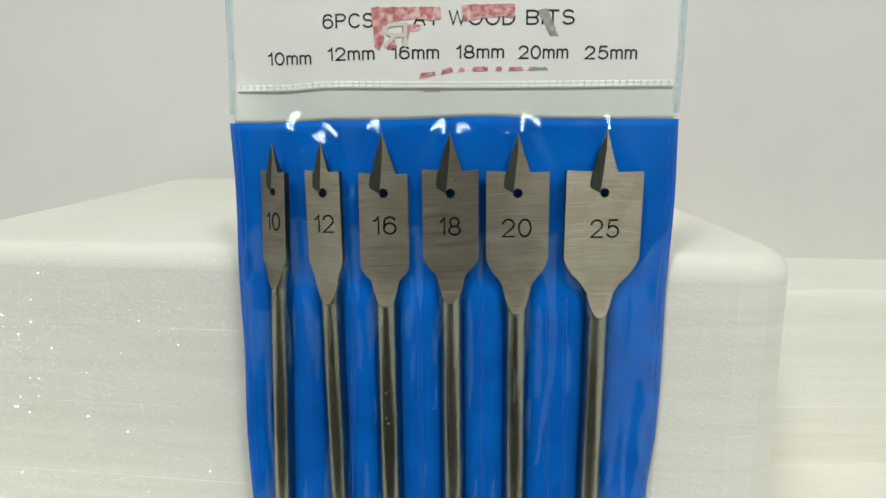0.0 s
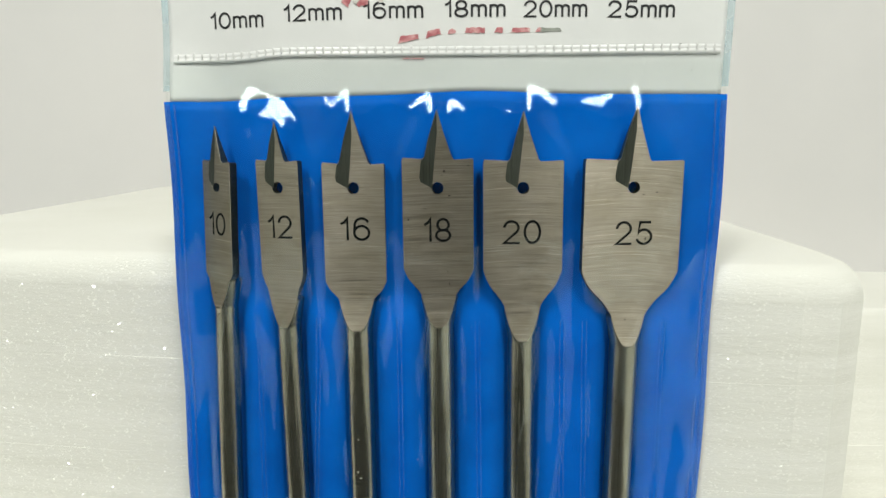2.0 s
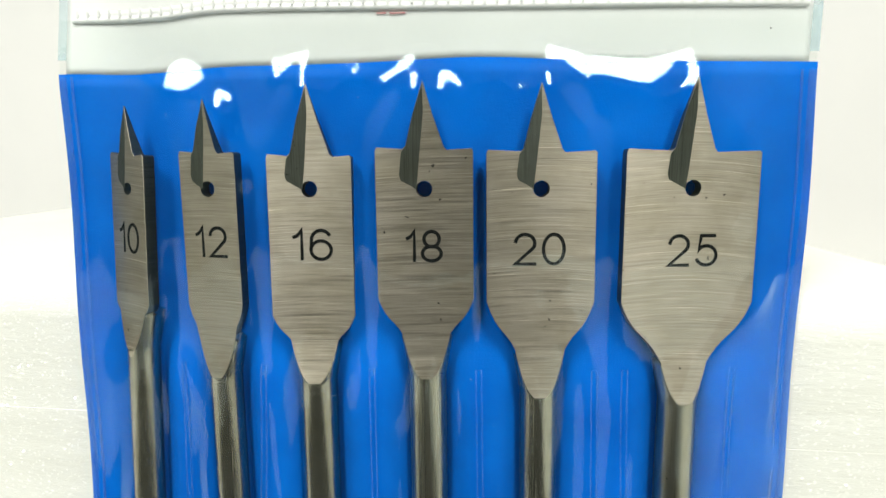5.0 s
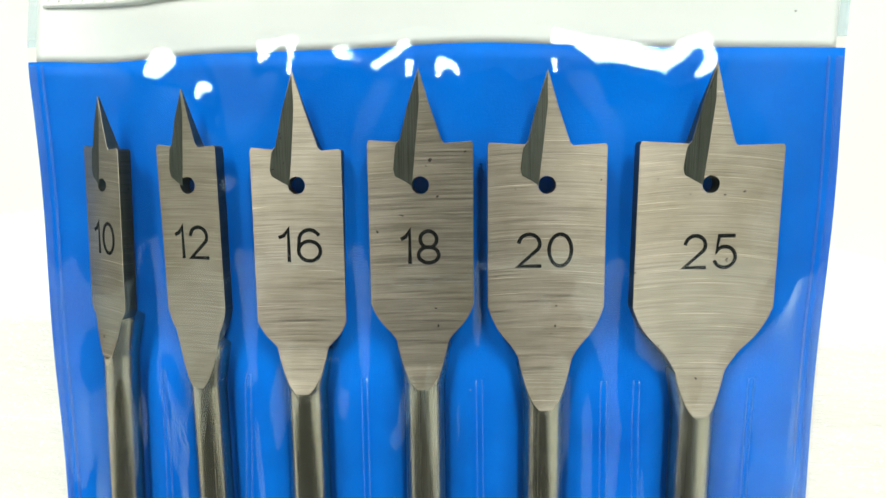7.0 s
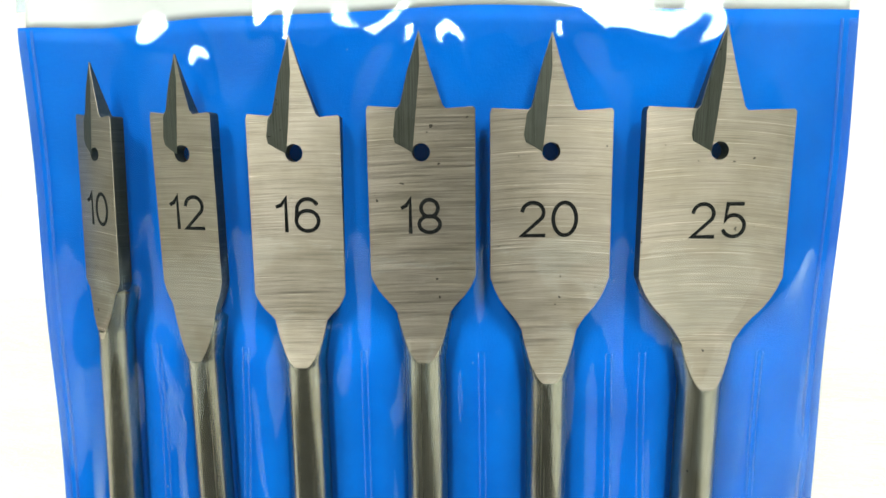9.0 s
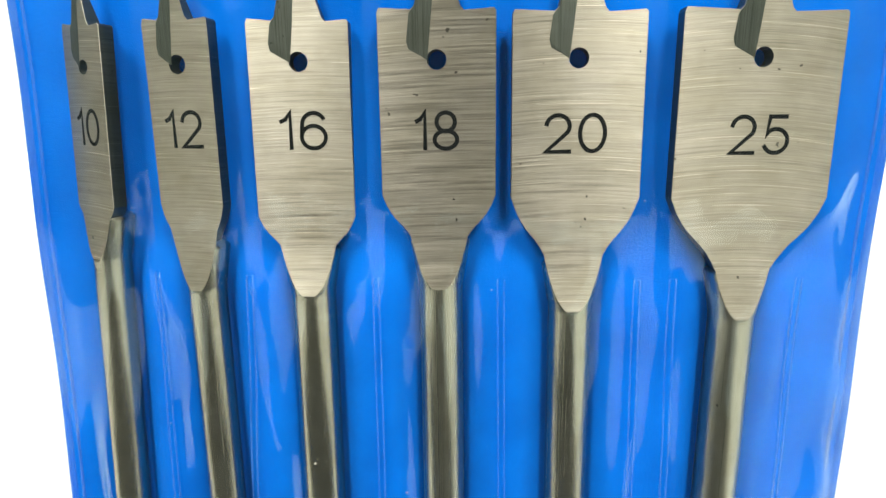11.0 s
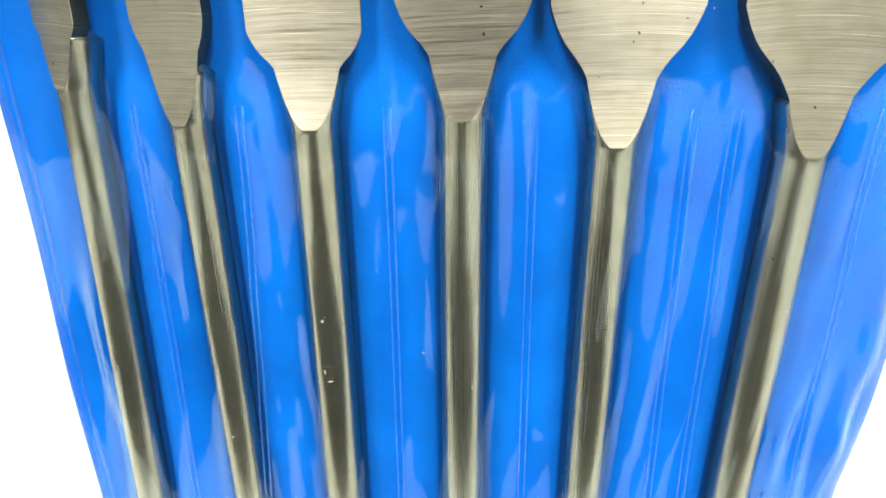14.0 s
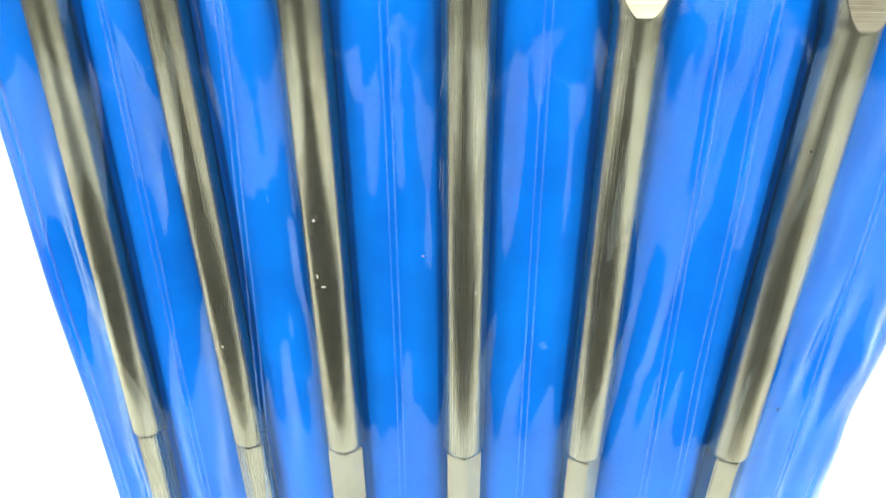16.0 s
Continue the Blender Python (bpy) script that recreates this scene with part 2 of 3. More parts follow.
# single-stroke characters of height 1: their width and their strokes
BOWL = [(0, 0), (0, 1), (0.35, 1)] + arc(0.35, 0.75, 0.24, 0.25, 90, -90) + [(0, 0.5)]
GLYPHS = {
    "0": (0.62, [arc(0.31, 0.5, 0.31, 0.5, 90, -270)]),
    "1": (0.26, [[(0.0, 0.76), (0.12, 0.82), (0.24, 1), (0.24, 0)]]),
    "2": (0.62, [arc(0.31, 0.70, 0.29, 0.30, 172, -35) + [(0.02, 0), (0.62, 0)]]),
    "5": (0.62, [[(0.56, 1), (0.13, 1), (0.07, 0.5)] + arc(0.31, 0.33, 0.31, 0.33, 128, -155)]),
    "6": (0.62, [arc(0.32, 0.66, 0.29, 0.34, 32, 165) + arc(0.31, 0.32, 0.30, 0.32, 180, -180)]),
    "8": (0.62, [arc(0.31, 0.74, 0.25, 0.26, 90, -270), arc(0.31, 0.25, 0.31, 0.25, 90, -270)]),
    "P": (0.60, [BOWL]),
    "R": (0.62, [BOWL, [(0.3, 0.5), (0.62, 0)]]),
    "C": (0.66, [arc(0.36, 0.5, 0.36, 0.5, 42, 318)]),
    "S": (0.60, [arc(0.3, 0.75, 0.27, 0.25, 25, 262) + arc(0.3, 0.26, 0.30, 0.26, 82, -155)]),
    "A": (0.68, [[(0, 0), (0.34, 1), (0.68, 0)], [(0.12, 0.35), (0.56, 0.35)]]),
    "T": (0.60, [[(0, 1), (0.6, 1)], [(0.3, 1), (0.3, 0)]]),
    "W": (0.90, [[(0, 1), (0.22, 0), (0.45, 1), (0.68, 0), (0.9, 1)]]),
    "O": (0.76, [arc(0.38, 0.5, 0.38, 0.5, 90, -270)]),
    "D": (0.64, [[(0, 0), (0, 1), (0.26, 1)] + arc(0.26, 0.5, 0.38, 0.5, 90, -90) + [(0, 0)]]),
    "B": (0.60, [BOWL, [(0.35, 0.5)] + arc(0.33, 0.25, 0.27, 0.25, 90, -90) + [(0, 0)]]),
    "I": (0.02, [[(0, 0), (0, 1)]]),
    "m": (0.72, [[(0, 0), (0, 0.72)], arc(0.18, 0.52, 0.18, 0.2, 180, 0) + [(0.36, 0)], arc(0.54, 0.52, 0.18, 0.2, 180, 0) + [(0.72, 0)]]),
}


def words(text, size, mat, stroke, width=0.0, flip=False):
    """Single-stroke lettering, size millimetres high, in the plane x, z with its left foot at the origin. width: its length in millimetres."""
    total = sum(GLYPHS[c][0] for c in text) + 0.24 * (len(text) - 1)
    k = width / (total * size) if width else 1.0
    h = stroke / 2
    verts, faces, pen, lift = [], [], 0.0, 0.0
    for c in text:
        w, strokes = GLYPHS[c]
        for line in strokes:
            pts = [Vector(((pen + x) * size * k, h + y * (size - stroke))) for x, y in line]
            pts = [p for i, p in enumerate(pts) if i == 0 or (p - pts[i - 1]).length > 0.01]
            closed = (pts[0] - pts[-1]).length < 0.02
            first = len(verts)
            for i, p in enumerate(pts):
                a = pts[i - 1] if i else (pts[-2] if closed else p)
                b2 = pts[i + 1] if i < len(pts) - 1 else (pts[1] if closed else p)
                u, v2 = (p - a), (b2 - p)
                u = u.normalized() if u.length > 0 else v2.normalized()
                v2 = v2.normalized() if v2.length > 0 else u
                t = (u + v2).normalized() if (u + v2).length > 0.2 else u
                side = Vector((-t.y, t.x)) * h / max(0.45, t.dot(u))
                grow = t * (-h * 0.6 if i == 0 and not closed else h * 0.6 if i == len(pts) - 1 and not closed else 0)
                for q in (p + side + grow, p - side + grow):
                    verts.append((q.x, -lift, q.y))
            for i in range(len(pts) - 1):
                a = first + 2 * i
                faces.append((a, a + 1, a + 3, a + 2))
            lift += 0.004
        pen += w + 0.24
    if flip:
        far = max(v[0] for v in verts)
        verts = [(far - x, y, z) for x, y, z in verts]
    return mesh_of("lettering", verts, faces, mat)


# ---- the room ----


def slab(name, x0, x1, y0, y1, z0, z1, mat, label=""):
    ob = new(name, bm_mesh(name, box(x0, x1, y0, y1, z0, z1), mat))
    return tagged(ob, label, kind="structure")


slab("floor", -1.3, 1.3, -2.6, 0.55, -0.80, -0.75, FLOOR, "plain grey floor")
slab("ceiling", -1.3, 1.3, -2.6, 0.55, 1.60, 1.65, WALL, "plain white ceiling")
slab("wall_north", -1.3, 1.3, 0.445, 0.545, -0.75, 1.60, WALL, "pale grey painted wall behind the foam")
# these three are never in view; their darkness only shapes the reflections
slab("wall_south", -1.3, 1.3, -2.6, -2.5, -0.75, 1.60, DIM, "unseen wall, darkened to dim what film and steel reflect")
slab("wall_west", -1.3, -1.2, -2.5, 0.445, -0.75, 1.60, GREY, "unseen side wall, greyed to dim reflections and bounced light")
slab("wall_east", 1.2, 1.3, -2.5, 0.445, -0.75, 1.60, GREY, "unseen side wall, greyed to dim reflections and bounced light")

table = tagged(new("table"), "white laminate table under the foam", "table")
table.location = (0, -0.22, -0.75)
part("tabletop", bm_mesh("tabletop", box(-0.8, 0.8, -0.65, 0.65, 0.70, 0.73, 0.003), TABLE), table)
leg = bm_mesh("leg", box(-0.03, 0.03, -0.03, 0.03, 0.0, 0.70, 0.002), TABLE)
for lx in (-0.74, 0.74):
    for ly in (-0.58, 0.58):
        part("leg", leg, table, at=Matrix.Translation((lx, ly, 0)))

# unseen black sheet added so the film and shanks reflect a dark middle
DARK_CARD, tr, b = material("black_card", (0.012, 0.012, 0.012), 0.7)
tr.links.new(ramp(tr, noise_tex(tr, coords(tr), 300, 3), [(0.3, (0.009, 0.009, 0.009)), (0.7, (0.016, 0.016, 0.015))]), b.inputs["Base Color"])
mat = new("dark_reflection_card", bm_mesh("dark_reflection_card", box(-0.26, 0.155, -0.80, -0.062, -0.02, -0.0175, 0.0006), DARK_CARD))
tagged(mat, "unseen flat black card, added to darken reflections in film and steel", "mat")

# ---- white foam ----


def foam_sheet_mesh(corners, z0, z1, seed, soft):
    """One foam sheet over four corners in plan (millimetres), with soft uneven edges."""
    bm = bmesh.new()
    n = 30
    ring = []
    for k in range(4):
        a, c = Vector(corners[k]), Vector(corners[(k + 1) % 4])
        for i in range(n):
            p = a.lerp(c, i / n)
            w = noise.noise(Vector((p.x * 0.02, p.y * 0.02, seed * 3.1))) * 0.5
            ring.append((p.x + w * 0.6, p.y + w * 0.6))
    if z0 >= 0:
        # cut foam has no sharp corners
        for turn in range(3):
            ring = [((a[0] + 2 * p[0] + c[0]) / 4, (a[1] + 2 * p[1] + c[1]) / 4) for a, p, c in zip(ring[-1:] + ring[:-1], ring, ring[1:] + ring[:1])]
    cx = sum(p[0] for p in ring) / len(ring)
    cy = sum(p[1] for p in ring) / len(ring)
    r = 0.05
    levels = []
    rows = [(z0, r), (z0 + 0.35 * r, 0.25 * r), (z0 + r, 0)]
    for k in range(9):
        a = k / 8 * math.pi / 2
        rows.append((z1 - soft * (1 - math.sin(a)), soft * (1 - math.cos(a))))
    for z, inset in rows:
        row = []
        for x, y in ring:
            d = math.hypot(x - cx, y - cy)
            row.append(bm.verts.new(((x - (x - cx) / d * inset) * MM, (y - (y - cy) / d * inset) * MM, z * MM)))
        levels.append(row)
    m = len(ring)
    for k, (lo, hi) in enumerate(zip(levels, levels[1:])):
        for i in range(m):
            f = bm.faces.new((lo[i], lo[(i + 1) % m], hi[(i + 1) % m], hi[i]))
            f.smooth = k > 2 and soft > 1
    bm.faces.new(levels[-1])
    bm.faces.new(list(reversed(levels[0])))
    return bm_mesh("foam_layer", bm, FOAM)


def foam_block(corners, heights, label):
    block = tagged(new("foam_block"), label, "foam block", "foam blocks")
    for k, (z0, z1) in enumerate(zip(heights, heights[1:])):
        part("foam_layer", foam_sheet_mesh(corners, z0, z1, k + len(heights), 9.0 if k == len(heights) - 2 and z0 > 0 else 0.05), block)
    return block


foam_block([(-215, 30), (115, 5.5), (139, 395), (-293, 410)], [0, 29, 59, 90, 121], "white foam block of bonded layers behind the pouch")
foam_block([(124, 92), (430, 110), (430, 178), (124, 178)], [0, 30, 60, 88], "lower white foam block beside the larger one")
base = foam_block([(-420, -46), (480, -46), (480, 440), (-420, 440)], [-20, -0.02], "thin white foam sheet lying on the table")
base.name = "foam_sheet"
base["category"] = "foam sheet"
del base["group"]

# ---- the bits ----


def bow(x):
    """The pouch is bowed: its sides lie further back than its middle."""
    return 5.0 * (min(abs(x), 70.0) / 67.0) ** 2


# size, axis at the hole and at the foot, turn, tip, shoulder, end of the side, nose, shank diameter
BITS = [
    (10, -55.7, -59.2, -25, 15.2, 6.4, -22.0, -31, 5.9),
    (12, -39.7, -38.7, -11, 16.0, 6.6, -21.6, -35.6, 6.1),
    (16, -20.9, -20.6, 1, 18.4, 5.9, -23.2, -35.8, 7.0),
    (18, -0.2, 0.6, 0, 18.5, 7.0, -19.8, -34.3, 6.9),
    (20, 20.3, 21.2, 1, 18.1, 6.5, -20.2, -37.8, 6.8),
    (25, 46.7, 46.3, 6, 19.2, 6.5, -20.5, -39.3, 6.8),
]
FACE = -2.1           # the blades' front face
HEX = -108.0
HEX_AT = {10: -112.0, 12: -111.0, 16: -109.2, 18: -108.2, 20: -108.0, 25: -108.0}
FOOT = -134.0


def axis_x(bit, z):
    return bit[1] + (bit[2] - bit[1]) * z / HEX


# half widths of the centre point where it leaves the shoulders
POINT = {10: (-1.9, 1.8), 12: (-2.5, 2.0), 16: (-3.3, 3.8), 18: (-3.2, 3.5), 20: (-3.1, 3.6), 25: (-3.5, 3.6)}


def blade_outline(size, tip, shoulder, side, nose, d):
    """Half outlines of a spade blade, as (x, z) up the right and down the left."""
    h, r = size / 2 * 0.96, d / 2
    pl, prt = POINT[size]
    right = [(0.0, nose)]
    for k in range(1, 5):
        a = k / 5 * math.pi / 2
        right.append((r * 0.62 * math.sin(a), nose + 3.2 * (1 - math.cos(a))))
    neck = nose + 5.2
    right.append((r * 0.78, neck))
    # ogee out to the full width
    x0, z0, x1, z1 = r * 0.78, neck, h, side
    if h > r * 1.05:
        for k in range(1, 9):
            t = k / 9
            x = x0 + (x1 - x0) * (t ** 0.92)
            z = z0 + (z1 - z0) * (t + 0.10 * math.sin(t * 2 * math.pi - 0.3) * 0.6)
            right.append((x, z))
    right += [(h, side), (h, side + 1.2), (h, shoulder - 0.35), (h - 0.35, shoulder)]
    right += [(prt + 0.5, shoulder - 0.25), (prt, shoulder + 0.35), (prt * 0.46, shoulder + (tip - shoulder) * 0.52)]
    left = [(-x, z) for x, z in right[1:] if z <= side + 1.2]
    left += [(-h, shoulder - 0.3), (-h + 0.3, shoulder + 0.35)]
    left += [(pl - 0.5, shoulder), (pl, shoulder + 0.5), (pl * 0.55 - 0.15, shoulder + (tip - shoulder) * 0.5)]
    return right + [(0.03, tip - 0.12), (-0.12, tip)] + list(reversed(left))


def tongue(bm, nose, d):
    """Adds the end of the ground face, where the wheel runs out on the round shank, to a blade."""
    verts = []
    n = 30
    for k in range(n + 1):
        r = d / 2
        z = nose + 10.0 * (k / n) ** 1.6
        out = (nose + 10.0 - z) / 10.0
        cut = FACE + 0.06 - (r + FACE - 0.06) * out ** 1.7
        wide = r + 0.17 * (z - nose)
        x = math.sqrt(max(0.0, wide * wide - cut * cut)) + 0.04
        verts += [(-x, cut - 0.03, z), (x, cut - 0.03, z)]
    made = [bm.verts.new(tuple(c * MM for c in p)) for p in verts]
    for k in range(n):
        bm.faces.new([made[2 * k + i] for i in (0, 1, 3, 2)])


def blade_mesh(size, tip, shoulder, side, nose, d):
    """Flat ground blade, 2 mm thick, with its hole and small chamfers along the front edge."""
    pts = blade_outline(size, tip, shoulder, side, nose, d)
    bm = bmesh.new()
    hole_r = 1.45 if size > 10 else 1.15
    cz = 0.0
    n = len(pts)

    def ring(y, grow):
        out = []
        for i, (x, z) in enumerate(pts):
            a, c = Vector(pts[i - 1]), Vector(pts[(i + 1) % n])
            t = (c - a).normalized()
            # the point is ground thin towards its tip
            thin = max(0.0, (z - shoulder) / (tip - shoulder)) * 0.9
            grow = grow if z < shoulder - 0.5 else min(grow, 0.06)
            out.append(bm.verts.new(((x - t.y * grow) * MM, (y + (FACE + 0.08 - y) * thin * (y > 0)) * MM, (z + t.x * grow) * MM)))
        return out

    def circle(y):
        return [bm.verts.new((hole_r * math.cos(k / 20 * 2 * math.pi) * MM, y * MM, (cz + hole_r * math.sin(k / 20 * 2 * math.pi)) * MM)) for k in range(20)]

    front, edge, rim = ring(FACE, 0.06), ring(FACE + 0.08, 0.0), ring(0.3, 0.7 if size > 12 else 0.1)
    for lo, hi in ((front, edge), (edge, rim)):
        for i in range(n):
            bm.faces.new((lo[i], lo[(i + 1) % n], hi[(i + 1) % n], hi[i]))
    hf, hb = circle(FACE), circle(0.3)
    for i in range(20):
        bm.faces.new((hf[i], hf[(i + 1) % 20], hb[(i + 1) % 20], hb[i]))
    for outer, inner in ((front, hf), (rim, hb)):
        edges = []
        for loop in (outer, inner):
            edges += [bm.edges.get((loop[i], loop[(i + 1) % len(loop)])) for i in range(len(loop))]
        bmesh.ops.triangle_fill(bm, use_beauty=True, use_dissolve=False, edges=edges)
    tongue(bm, nose, d)
    me = bm_mesh("blade", bm, BLADE)
    # edge faces take the darkened steel in place of a dark reflection
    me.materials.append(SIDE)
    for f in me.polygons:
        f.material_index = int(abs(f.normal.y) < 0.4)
    return me


def shank_mesh(nose, d, hex_z):
    """Round shank that runs up behind the blade, ground flat in front where the blade's tongue lies on it."""
    r = d / 2
    bm = bmesh.new()
    rows = []
    zs = [hex_z, hex_z + 0.6, hex_z + 1.0, hex_z + 30]
    z = nose - 2
    while z < nose + 9:
        zs.append(z)
        z += 0.3
    m = 56
    ground = set()
    for z in zs:
        grow = 0.94 if z == hex_z else 1.0 + 0.17 * min(7.0, max(0.0, z - nose)) / r
        # the grinding wheel runs out of the steel along a curve
        out = max(0.0, min(1.0, (nose + 10.0 - z) / 10.0))
        cut = FACE + 0.06 - (r + FACE - 0.06) * out ** 1.7
        row = []
        for k in range(m):
            a = (k + 0.5) / m * 2 * math.pi
            x, y = r * grow * math.sin(a), -r * grow * math.cos(a)
            if z > nose + 7:
                f = min(1.0, (z - nose - 7) / 2)
                x *= 1 - 0.35 * f
                y *= 1 - 0.72 * f
            v = None
            if y < cut and z > nose:
                y = cut
                v = bm.verts.new((x * MM, y * MM, z * MM))
                ground.add(v)
            row.append(v or bm.verts.new((x * MM, y * MM, z * MM)))
        rows.append(row)
    for lo, hi in zip(rows, rows[1:]):
        for i in range(m):
            f = bm.faces.new((lo[i], lo[(i + 1) % m], hi[(i + 1) % m], hi[i]))
            f.smooth = True
            if all(v in ground for v in f.verts):
                f.material_index, f.smooth = 1, False
    bm.faces.new(rows[-1])
    bm.faces.new(list(reversed(rows[0])))
    bmesh.ops.split_edges(bm, edges=[e for e in bm.edges if len({f.material_index for f in e.link_faces}) > 1])
    me = bm_mesh("shank", bm, SHANK)
    me.materials.append(BLADE)
    return me


def hex_mesh(d, hex_z):
    """Six-sided driving end, turned with a flat edge forward and chamfered at both ends."""
    bm = bmesh.new()
    r = d / 2 * 0.98
    rows = []
    for z, g in ((FOOT, 0.8), (FOOT + 1.2, 1.0), (hex_z - 0.5, 1.0), (hex_z + 0.1, 0.9)):
        rows.append([bm.verts.new((r * g * math.sin(k * math.pi / 3 + 0.15) * MM, -r * g * math.cos(k * math.pi / 3 + 0.15) * MM, z * MM)) for k in range(6)])
    for lo, hi in zip(rows, rows[1:]):
        for i in range(6):
            bm.faces.new((lo[i], lo[(i + 1) % 6], hi[(i + 1) % 6], hi[i]))
    bm.faces.new(rows[-1])
    bm.faces.new(list(reversed(rows[0])))
    bmesh.ops.bevel(bm, geom=[e for e in bm.edges if abs((e.verts[0].co - e.verts[1].co).z) > 0.01], offset=0.0002, segments=2, affect="EDGES")
    return bm_mesh("hex_end", bm, SHANK)


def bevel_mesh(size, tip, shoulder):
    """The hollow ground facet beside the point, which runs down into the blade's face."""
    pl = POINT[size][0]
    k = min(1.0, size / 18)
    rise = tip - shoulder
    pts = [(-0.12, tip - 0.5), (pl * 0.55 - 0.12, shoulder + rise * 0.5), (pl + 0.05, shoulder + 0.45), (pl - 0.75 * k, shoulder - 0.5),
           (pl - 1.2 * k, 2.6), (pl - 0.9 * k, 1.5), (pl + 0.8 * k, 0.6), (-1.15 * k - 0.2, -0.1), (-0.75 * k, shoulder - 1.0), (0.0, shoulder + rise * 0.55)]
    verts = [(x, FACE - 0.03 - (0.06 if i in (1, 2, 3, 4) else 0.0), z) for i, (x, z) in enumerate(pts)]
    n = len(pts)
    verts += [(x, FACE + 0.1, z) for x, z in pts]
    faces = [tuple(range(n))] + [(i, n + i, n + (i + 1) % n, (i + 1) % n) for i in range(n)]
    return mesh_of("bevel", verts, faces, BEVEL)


MARKS = {10: (-2.6, 5.2, -12.3), 12: (-3.0, 6.2, -12.7), 16: (-3.2, 6.9, -13.0), 18: (-3.2, 6.1, -13.1), 20: (-4.6, 8.7, -13.6), 25: (-3.8, 8.6, -14.0)}
for bit in BITS:
    size, xt, xb, turn, tip, shoulder, side, nose, d = bit
    lean = math.degrees(math.atan2(xt - xb, -HEX))
    ob = tagged(new("spade_bit"), f"ground steel flat wood drill bit marked {size}, sealed in the pouch", "drill bit", "set of six flat wood bits")
    ob.matrix_world = Matrix.Translation((xt * MM, bow((xt + xb) / 2) * MM, BASE * MM)) @ pose(0, 0, 0, 0, lean, 0) @ pose(0, 0, 0, 0, 0, turn)
    bl = part("blade", blade_mesh(size, tip, shoulder, side, nose, d), ob)
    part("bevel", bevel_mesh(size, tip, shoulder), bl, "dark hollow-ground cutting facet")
    left, width, foot = MARKS[size]
    me = words(str(size), 5.9, INK, 0.62, width)
    part("size_mark", me, bl, f"black engraved number {size}", Matrix.Translation((left * MM, (FACE - 0.03) * MM, foot * MM)))
    part("shank", shank_mesh(nose, d, HEX_AT[size]), ob)
    part("hex_end", hex_mesh(d, HEX_AT[size]), ob)

# ---- the pouch ----
WELDS = [(-49.4, -51.3), (-32.4, -37.6), (-10.8, -10.7), (9.8, 11.3), (31.8, 34.0), (37.6, 39.8), (58.4, 58.8)]
WELDS = [tuple(4 + (x - 4) * 0.952 for x in w) for w in WELDS]
WELD_TOP, POUCH_FOOT = -32.8, -141.5
SEAM_Y = -1.5         # depth of the welded seams between the pockets
pouch = tagged(new("tool_pouch"), "blue and clear plastic pouch with white printed header, standing against foam", "pouch")
pouch.location = (0, 0, BASE * MM)


def half_width(z, side):
    """The pouch's edge, a little uneven."""
    w = 69.6 + 0.4 * math.sin(z * 0.035 + side) + 0.25 * math.sin(z * 0.11 + 2 * side)
    return w - (2.6 * smooth01(-80, -108, z) if side > 0 else -0.5 * smooth01(0, -40, z) - 0.3)


def back_depth(x, z):
    e = smooth01(54, 69, abs(x))
    flat = 1.9 + 1.0 * smooth01(-33, -50, x)
    y = flat - (flat - 1.3) * e + 0.25 * math.sin(x * 0.06 + z * 0.03) * (1 - e)
    if z < -24:
        # the pockets lie flat at the seams and dip round each shank
        zz = max(z, FOOT)
        for bit in BITS:
            d = abs(x - axis_x(bit, zz))
            if d < 12:
                y += (3.5 - SEAM_Y) * math.exp(-(d / 5.0) ** 3) * smooth01(-24, -42, z)
        y -= (flat - SEAM_Y) * smooth01(-24, -42, z) * (1 - e)
    if x < 0:
        y -= 2.6 * e
    # the free side flap ripples
    y += 0.45 * math.sin(z * 0.33 + x * 0.05) * smooth01(57, 62, x) * smooth01(68.5, 65, x) * smooth01(-34, -46, z)
    up = smooth01(18, 40, z)
    return bow(x) + y * (1 - up) + up * (1.4 + 0.5 * math.sin(x * 0.075 + 0.4) + 0.35 * noise.noise(Vector((x * 0.03, z * 0.06, 4))))


def blue_top(x):
    return 22.2 + 0.9 * math.exp(-((x - 9) / 16) ** 2) - 0.8 * smooth01(-35, -60, x)


def sheet(name, z0, z1, mat, inset, top=None, bottom=None, rows=60, forward=0.0):
    us = [i / 110 * 2 - 1 for i in range(111)]
    verts, faces = [], []
    for j in range(rows + 1):
        for u in us:
            t = j / rows
            x = u * 69.0
            lo = bottom(x) if bottom else z0
            hi = top(x) if top else z1
            z = lo + (hi - lo) * t
            x = u * (half_width(z, 1 if u > 0 else -1) - inset)
            verts.append((x, back_depth(x, z) - forward, z))
    n = len(us)
    total = len(verts)
    verts += [(x, y + 0.35, z) for x, y, z in verts]
    for j in range(rows):
        for i in range(n - 1):
            a = j * n + i
            faces.append((a, a + 1, a + n + 1, a + n))
            faces.append((total + a, total + a + n, total + a + n + 1, total + a + 1))
    rim = [i for i in range(n)] + [j * n + n - 1 for j in range(1, rows + 1)] + [rows * n + i for i in range(n - 2, -1, -1)] + [j * n for j in range(rows - 1, 0, -1)]
    for a, c in zip(rim, rim[1:] + rim[:1]):
        faces.append((a, total + a, total + c, c))
    return mesh_of(name, verts, faces, mat, True)


part("back_sheet", sheet("back_sheet", POUCH_FOOT, 22, BLUE, 0.0, top=blue_top), pouch, "opaque blue plastic back")
part("header", sheet("header", 22, 74, HEADER, 1.7, bottom=lambda x: blue_top(x) + 0.02, rows=40), pouch, "milky white printed header")

